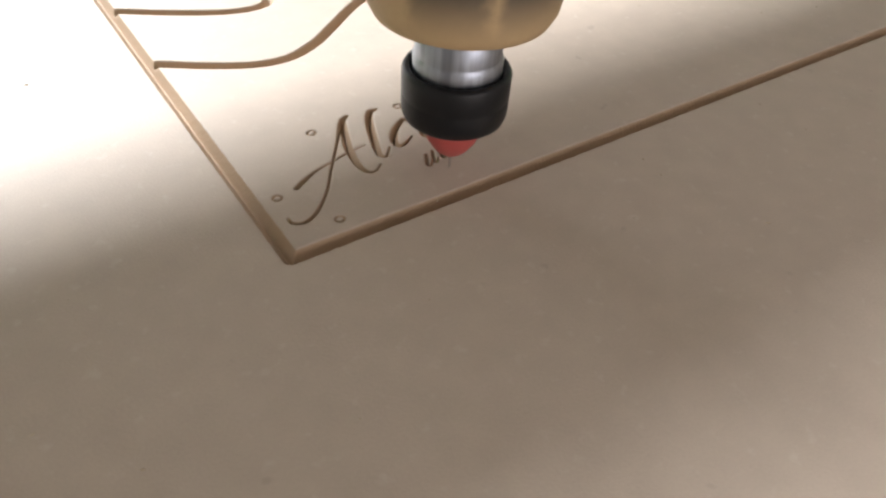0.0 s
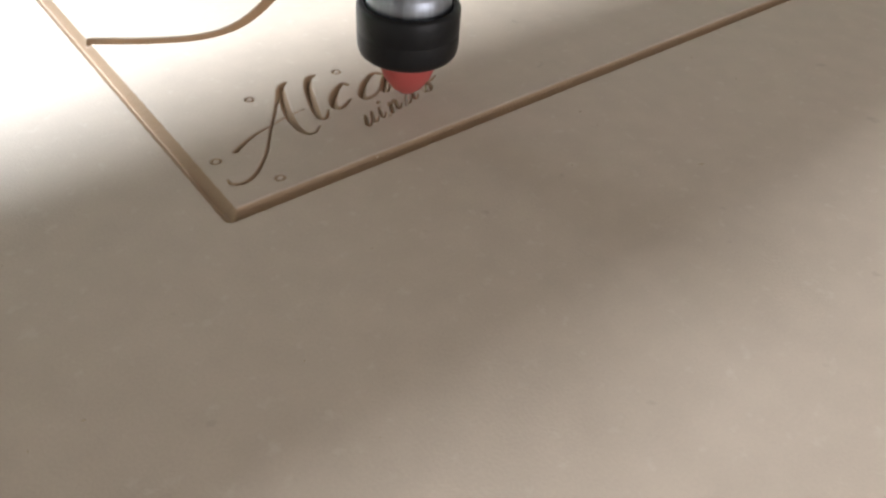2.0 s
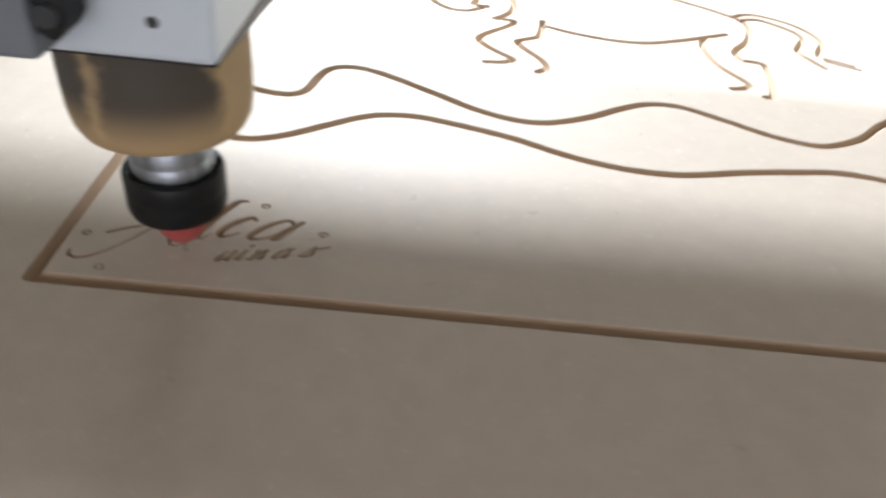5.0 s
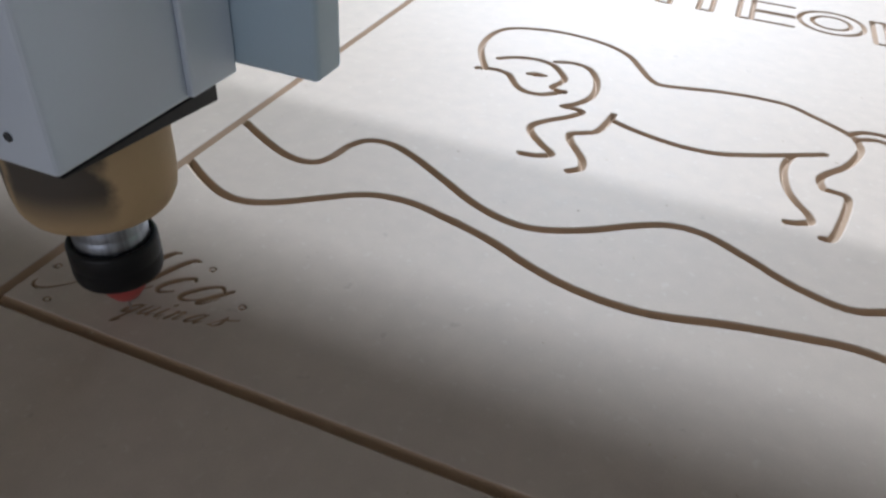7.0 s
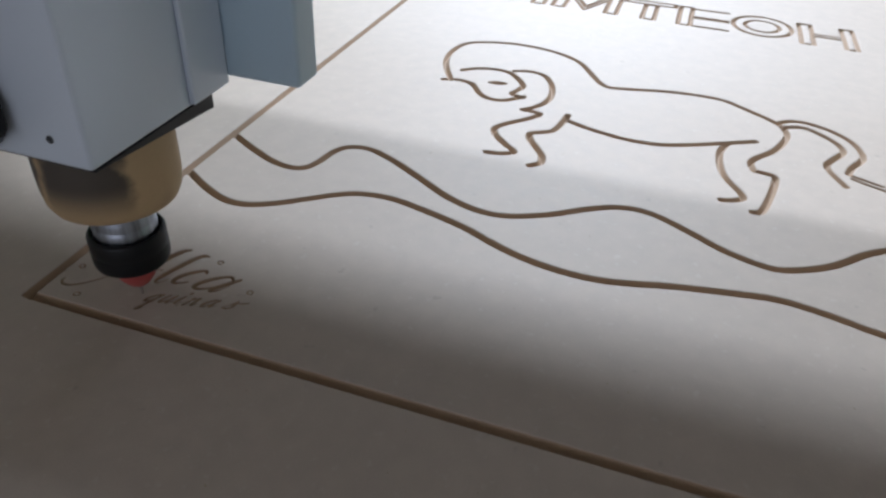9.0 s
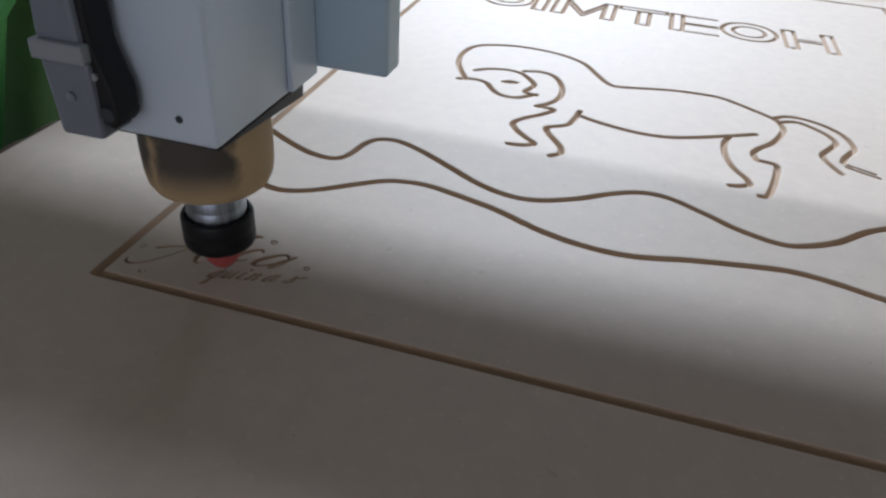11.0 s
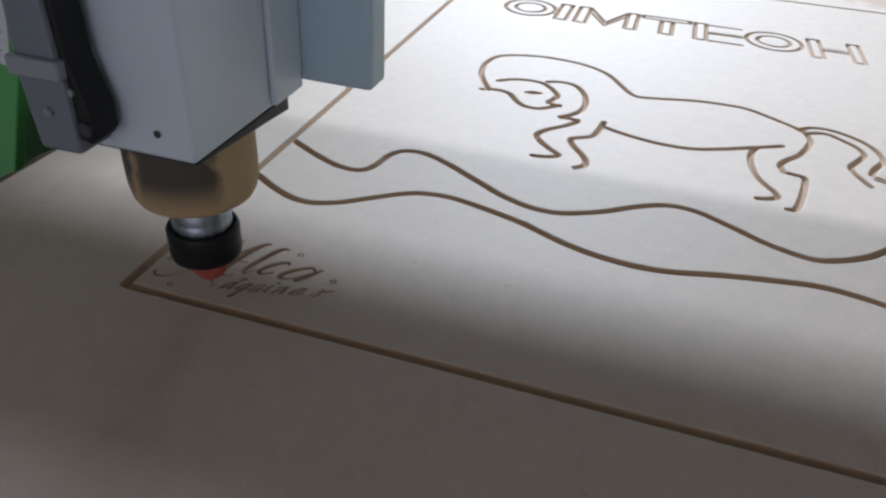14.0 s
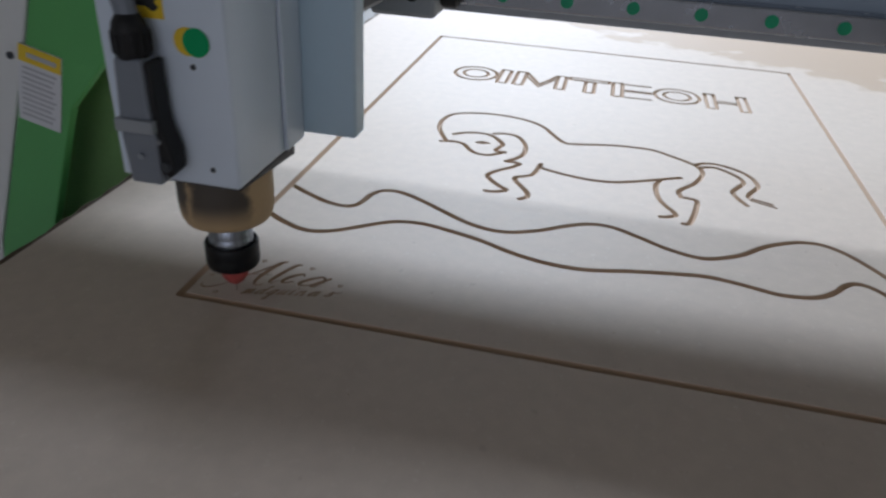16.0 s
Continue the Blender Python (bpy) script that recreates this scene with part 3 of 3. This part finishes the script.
# ---- machine bed ----
def bed():
    root = new("machine_bed")
    tagged(root, "dark steel machine bed under the fibreboard panel", "machine table")
    part("bed_plate", box(-0.169, -0.72, -THICK - 0.04, 1.145, 1.43, -THICK, 0.002), STEEL_BED, root)
    part("bed_frame", box(-0.154, -0.67, -0.78, 1.12, 1.38, -THICK - 0.04, 0.004), STEEL_BED, root)
    # ragged dark strip added beside the board, along the bed's edge
    bm = bmesh.new()
    rows = []
    for k in range(221):
        y = -0.66 + k * 0.0091
        w = noise.noise((y * 30, 0, 0)) + 0.6 * noise.noise((y * 90, 3, 0))
        x = -0.172 - 0.0025 * w
        z = -0.004 + 0.0030 * noise.noise((y * 55, 7, 0))
        rows.append([bm.verts.new(p) for p in ((x, y, -0.03), (x, y, z - 0.001), (x + 0.002, y, z), (-0.1625, y, z - 0.0005), (-0.1625, y, -0.03))])
    for a, b in zip(rows, rows[1:]):
        for k in range(4):
            bm.faces.new((a[k], a[k + 1], b[k + 1], b[k]))
    bmesh.ops.recalc_face_normals(bm, faces=bm.faces[:])
    part("edge_strip", bm, MDF_DARK, root, "ragged dark brown strip")
    for x in (-0.1, 1.05):
        for y in (-0.6, 1.3):
            part("foot", lathe([(0.05, -0.85), (0.05, -0.83), (0.02, -0.82), (0.02, -0.775)], 20, x, y), DARK, root)


bed()


# ---- gantry ----
def gantry():
    root = new("gantry")
    tagged(root, "blue-grey machine gantry with green side columns and a guide rail", "gantry")
    # left end lengthened beyond the column, out of view, to block light
    part("beam", box(-0.85, 0.28, 0.176, 1.2, 0.40, 0.446, 0.003), BEAM, root)
    part("lower_flange", box(-0.16, 0.272, 0.176, 1.2, 0.2795, 0.183, 0.001), CONN_LIGHT, root)
    for z in (0.196, 0.40):
        rail = part("guide_rail", prism([(-0.155, z - 0.011), (1.19, z - 0.011), (1.19, z + 0.011), (-0.155, z + 0.011)], 0.258, 0.2798, 0.002), RAIL, root, "dark guide rail with green bolt caps")
        for k in range(22):
            cap = part("bolt_cap", moved(disc(0.0055, 0.0012, 20), -0.091 + k * 0.057, 0.258, z), CAP_GREEN, rail)
    # left column: a green front plate that narrows downward, a set-back panel, a white cover beside it
    left = part("column_plate", prism([(-0.165, 0.30), (-0.2, 0.22), (-0.233, 0.125), (-0.318, -0.095), (-0.36, -0.26), (-0.30, -0.26), (-0.246, -0.062),
                                       (-0.196, 0.073), (-0.149, 0.124), (-0.10, 0.184), (-0.05, 0.26), (-0.05, 0.30)], 0.16, 0.172, 0.0015), GREEN, root, "bright green painted column plate")
    part("column_panel", prism([(-0.12, 0.3), (-0.25, 0.15), (-0.42, -0.3), (-0.42, -0.6), (-0.17, -0.6), (-0.17, 0.125), (-0.12, 0.19)], 0.215, 0.225), DUSTY_GREEN, root, "green panel dulled by sawdust")
    part("column_side", box(-0.182, 0.225, -0.6, -0.17, 0.6, 0.175, 0.001), DUSTY_GREEN, root)
    part("column_cover", prism([(-0.55, 0.30), (-0.55, -0.6), (-0.41, -0.6), (-0.322, -0.095), (-0.237, 0.125), (-0.204, 0.22), (-0.169, 0.30)], 0.163, 0.2, 0.002), WHITE, root, "white enamelled column cover")
    for x, z in ((-0.252, 0.118), (-0.335, -0.075)):
        part("cover_screw", moved(disc(0.0035, 0.002, 16), x, 0.163, z), DARK, root)
    part("right_column", box(1.2, 0.2, -0.6, 1.26, 0.6, 0.48, 0.003), GREEN, root)
    # instruction sticker: yellow head, grey lines of unreadable writing
    tilt = Matrix.Translation((-0.2245, 0.158, 0.09)) @ pose(0, 0, 0, 0, 14, 0) @ Matrix.Diagonal((1.27, 1, 1.13, 1))
    sticker = part("sticker", prism([(-0.0175, -0.034), (0.0175, -0.034), (0.0175, 0.034), (-0.0175, 0.034)], 0.0005, 0.002), PAPER, left, "white instruction sticker with yellow head")
    sticker.matrix_basis = tilt
    part("sticker_head", prism([(-0.0172, 0.0195), (0.0172, 0.0195), (0.0172, 0.0337), (-0.0172, 0.0337)], -0.0002, 0.0004), YELLOW, sticker)
    part("writing_bar", prism([(-0.010, 0.0245), (0.0135, 0.0245), (0.0135, 0.0285), (-0.010, 0.0285)], -0.0006, -0.0003), INK_GREY, sticker)
    for k in range(10):
        w = 0.014 - 0.004 * ((k * 7) % 5) / 4
        z = 0.0145 - k * 0.0047
        part("writing_bar", prism([(-0.014, z - 0.0008), (w, z - 0.0008), (w, z + 0.0008), (-0.014, z + 0.0008)], -0.0001, 0.0003), INK_GREY, sticker)
    return root


GANTRY = gantry()
GANTRY.scale = (1.024, 1.024, 1.024)


# ---- spindle head; its base is the cutter's tip ----
def spindle_head():
    root = new("spindle_head")
    tagged(root, "grey spindle head with beige ring, black collet nut and red cone", "router spindle")
    body = part("housing", box(-0.047, -0.047, 0.112, 0.037, 0.047, 0.42, 0.0025, 3), HOUSING, root, "light grey painted housing")
    part("side_cover", box(0.0372, 0.022, 0.114, 0.0405, 0.0525, 0.42, 0.001), HOUSING, root)
    part("back_plate", box(-0.085, 0.053, 0.117, 0.081, 0.074, 0.44, 0.0025, 3), PLATE, root, "thick blue-grey back plate")
    part("back_web", box(-0.045, 0.0455, 0.119, 0.0395, 0.0535, 0.42, 0.001), PLATE, root)
    block = part("bearing_block", box(0.045, 0.195, 0.178, 0.104, 0.252, 0.214, 0.004), CONN_LIGHT, root, "grey bearing block")
    # flat black discs paint the shade inside the bolt holes
    part("bolt_hole", moved(disc(0.0055, 0.0006, 24), 0.083, 0.195, 0.197), RUBBER, block)
    part("bolt_hole", moved(disc(0.0055, 0.0006, 24), 0.058, 0.195, 0.197), RUBBER, block)
    part("grease_nipple", lathe([(0.004, 0), (0.004, 0.006), (0.002, 0.009)], 14), DARK, block).matrix_basis = pose(0.104, 0.21, 0.205, 0, 90, 0)
    part("bearing_cap", lathe([(0.008, 0.0), (0.010, 0.002), (0.010, 0.014), (0.007, 0.016)], 20), RUBBER, root).matrix_basis = pose(0.104, 0.222, 0.194, 0, 90, 0)
    part("carriage", box(-0.08, 0.0745, 0.20, 0.075, 0.24, 0.43, 0.004), DARK, root)
    wedge = box(-0.040, -0.0445, 0.1035, 0.0362, 0.0425, 0.1118, 0.0006)
    for v in wedge.verts:  # thin at the front, thick at the back
        if v.co.z < 0.108:
            v.co.z += 0.0072 * (0.0425 - v.co.y) / 0.087
    part("flange", wedge, BLACK, root, "dark flange under the housing")
    part("ring", lathe([(0.020, 0.0655), (0.0275, 0.0657), (0.0308, 0.0675), (0.0328, 0.0715), (0.0338, 0.078), (0.034, 0.086), (0.034, 0.106), (0.033, 0.108)], 64), BEIGE, root, "beige ring with soft dark patches", True)
    part("shaft", lathe([(0.0165, 0.038), (0.0165, 0.0500), (0.0160, 0.0508), (0.0158, 0.0520), (0.0158, 0.0715)], 48), SILVER, root, "bright turned steel shaft", True)
    nut = lathe([(0.0120, 0.0255), (0.0184, 0.0254), (0.0193, 0.0262), (0.0199, 0.0282), (0.0201, 0.0305), (0.0201, 0.0345), (0.02, 0.0350), (0.02, 0.0355), (0.0201, 0.0360),
                 (0.0201, 0.0442), (0.0194, 0.0456), (0.0178, 0.0460), (0.0170, 0.0450), (0.0163, 0.0440)], 64)
    part("collet_nut", nut, BLACK, root, "black collet nut", True)
    part("cone", lathe([(0.0010, 0.0066), (0.0030, 0.0072), (0.0066, 0.0102), (0.0096, 0.0146), (0.0112, 0.0190), (0.0118, 0.0225), (0.0120, 0.0262)], 40), RED, root, "red cone around the cutter", True)
    part("cutter", lathe([(0.0002, -0.0012), (0.0005, 0.0002), (0.0007, 0.0015), (0.0008, 0.009)], 16), CARBIDE, root, "thin carbide cutter")
    # stickers, screws
    def spot(name, r, x, z, mat, depth):
        return part(name, moved(disc(r, 0.0003, 40), x, -0.047 - depth, z), mat, body)
    spot("round_sticker", 0.0085, 0.0120, 0.2055, YELLOW, 0.0002)
    spot("round_sticker", 0.0086, 0.0180, 0.2055, STGREEN, 0.0007)
    for x, z in ((0.0140, 0.1905), (0.0195, 0.1245), (-0.036, 0.125)):
        spot("screw", 0.0018, x, z, DARK, 0.0003)
    label = part("warning_label", prism([(-0.027, 0.217), (-0.001, 0.217), (-0.001, 0.238), (-0.027, 0.238)], -0.0478, -0.0473), YELLOW, body, "yellow warning label with a dark mark")
    part("mark", prism([(-0.022, 0.2235), (-0.012, 0.2240), (-0.007, 0.2210), (-0.0035, 0.2235), (-0.006, 0.2265), (-0.0035, 0.229), (-0.008, 0.231), (-0.013, 0.228), (-0.022, 0.2285), (-0.019, 0.226)], -0.0482, -0.0479), INK, label)
    # heavy-duty cable connector on the front
    conn = part("connector_hood", prism([(-0.0270, 0.160), (-0.0055, 0.160), (-0.0065, 0.198), (-0.0245, 0.198)], -0.069, -0.0495, 0.0025), CONN_GREY, root, "grey cable connector with a black latch")
    part("connector_lip", prism([(-0.0290, 0.1530), (-0.0035, 0.1530), (-0.0035, 0.1615), (-0.0290, 0.1615)], -0.0715, -0.0475, 0.0012), CONN_LIGHT, conn)
    part("connector_base", prism([(-0.0250, 0.119), (-0.0040, 0.119), (-0.0040, 0.1535), (-0.0275, 0.1535)], -0.069, -0.0475, 0.002), CONN_GREY, conn)
    part("latch", prism([(-0.0068, 0.128), (0.0002, 0.1235), (0.0035, 0.128), (0.0035, 0.139), (-0.0022, 0.160), (-0.003, 0.196), (-0.0068, 0.196)], -0.0665, -0.0505, 0.0015), RUBBER, conn)
    part("latch_pin", moved(disc(0.0032, 0.0015, 20), -0.0005, -0.0665, 0.1315), DARK, conn)
    part("latch_rivet", moved(disc(0.0016, 0.0012, 14), -0.0035, -0.0665, 0.1475), CONN_LIGHT, conn)
    part("base_screw", moved(disc(0.0020, 0.0012, 16), -0.0150, -0.069, 0.138), SILVER, conn)
    gland = lathe([(0.0088, 0.196), (0.0104, 0.199), (0.0104, 0.213), (0.0094, 0.217), (0.0065, 0.222)], 24, -0.0165, -0.0595)
    gl = part("cable_gland", gland, RUBBER, conn, "black ribbed cable gland", True)
    for k in range(14):
        a = 2 * math.pi * k / 14
        part("rib", box(-0.0010, -0.001, 0.2, 0.0010, 0.001, 0.212, 0.0004), RUBBER, gl).matrix_basis = Matrix.Translation((-0.0165 + 0.0104 * math.cos(a), -0.0595 + 0.0104 * math.sin(a), 0)) @ Matrix.Rotation(a, 4, "Z")
    pts = [(-0.0165 - 0.05 * u, -0.0595 + 0.012 * u, 0.22 + 0.2 * u) for u in [k / 10 for k in range(11)]]
    part("cable", tube(pts, 0.0065), CONN_GREY, conn, "grey spindle cable")
    return root


HEAD = spindle_head()
HEAD.scale = (1.024, 1.024, 1.024)


# ---- loose sawdust and chips on the board ----
def sawdust():
    rng = random.Random(5)
    bm = bmesh.new()
    for k in range(240):
        x, y = rng.uniform(-0.15, 0.75), rng.uniform(-0.30, 0.60)
        s = rng.uniform(0.0002, 0.0006)
        a = rng.uniform(0, math.pi)
        l = s * rng.uniform(1, 3.5)
        d, n = Vector((math.cos(a), math.sin(a), 0)), Vector((-math.sin(a), math.cos(a), 0))
        c = Vector((x, y, 0.00005))
        top = bm.verts.new(c + Vector((0, 0, s * 0.8)))
        q = [bm.verts.new(c + l * d), bm.verts.new(c + s * n), bm.verts.new(c - l * d), bm.verts.new(c - s * n)]
        for i in range(4):
            bm.faces.new((q[i], q[(i + 1) % 4], top))
    ob = part("sawdust", bm, CHIP)
    tagged(ob, "fine brown sawdust specks scattered on the panel", "sawdust", kind="stuff")


sawdust()

# ---- what moves: the head over the board, the gantry with it, the marks being cut ----
HEAD_ROWS = [
    (0, 77.9, 15.6), (0.5, 78.2, 16.0), (1, 87.8, 26.9), (1.5, 99.0, 23.4), (2, 93.5, 24.6), (2.5, 100.3, 25.7), (3, 102.1, 28.1), (3.5, 83.4, 26.7),
    (4, 85.8, 26.5), (4.5, 88.1, 29.4), (5, 57.1, 24.8), (5.2, 55.6, 20.3), (7.3, 69.3, 22.2), (7.5, 70.7, 21.3), (8, 68.2, 18.6), (8.5, 59.1, 21.4),
    (8.7, 58.1, 23.1), (10.8, 72.4, 24.2), (11, 72.7, 23.7), (11.5, 61.3, 17.1), (12, 60.0, 18.8), (12.5, 60.5, 21.2), (13, 48.6, 13.4), (13.5, 50.1, 17.2),
    (14, 49.7, 15.8), (14.5, 44.1, 13.8), (15, 43.5, 18.0), (15.5, 38.1, 10.3), (16, 38.8, 17.2),
]


def motions():
    walk(HEAD, [(t, pose(x / 1000, y / 1000, 0)) for t, x, y in HEAD_ROWS])
    walk(GANTRY, [(t, pose(0, y / 1000 - 0.022, 0)) for t, x, y in HEAD_ROWS])
    for k, (ob, t) in enumerate(zip(FLOORS, (14.6, 11.6, 6.0))):
        up, down = 0.00006 + 0.00003 * k, -0.0021 - 0.0003 * k
        walk(ob, [(0, pose(0, 0, up)), (t - 0.6, pose(0, 0, up)), (t, pose(0, 0, down)), (16.0, pose(0, 0, down))])


motions()
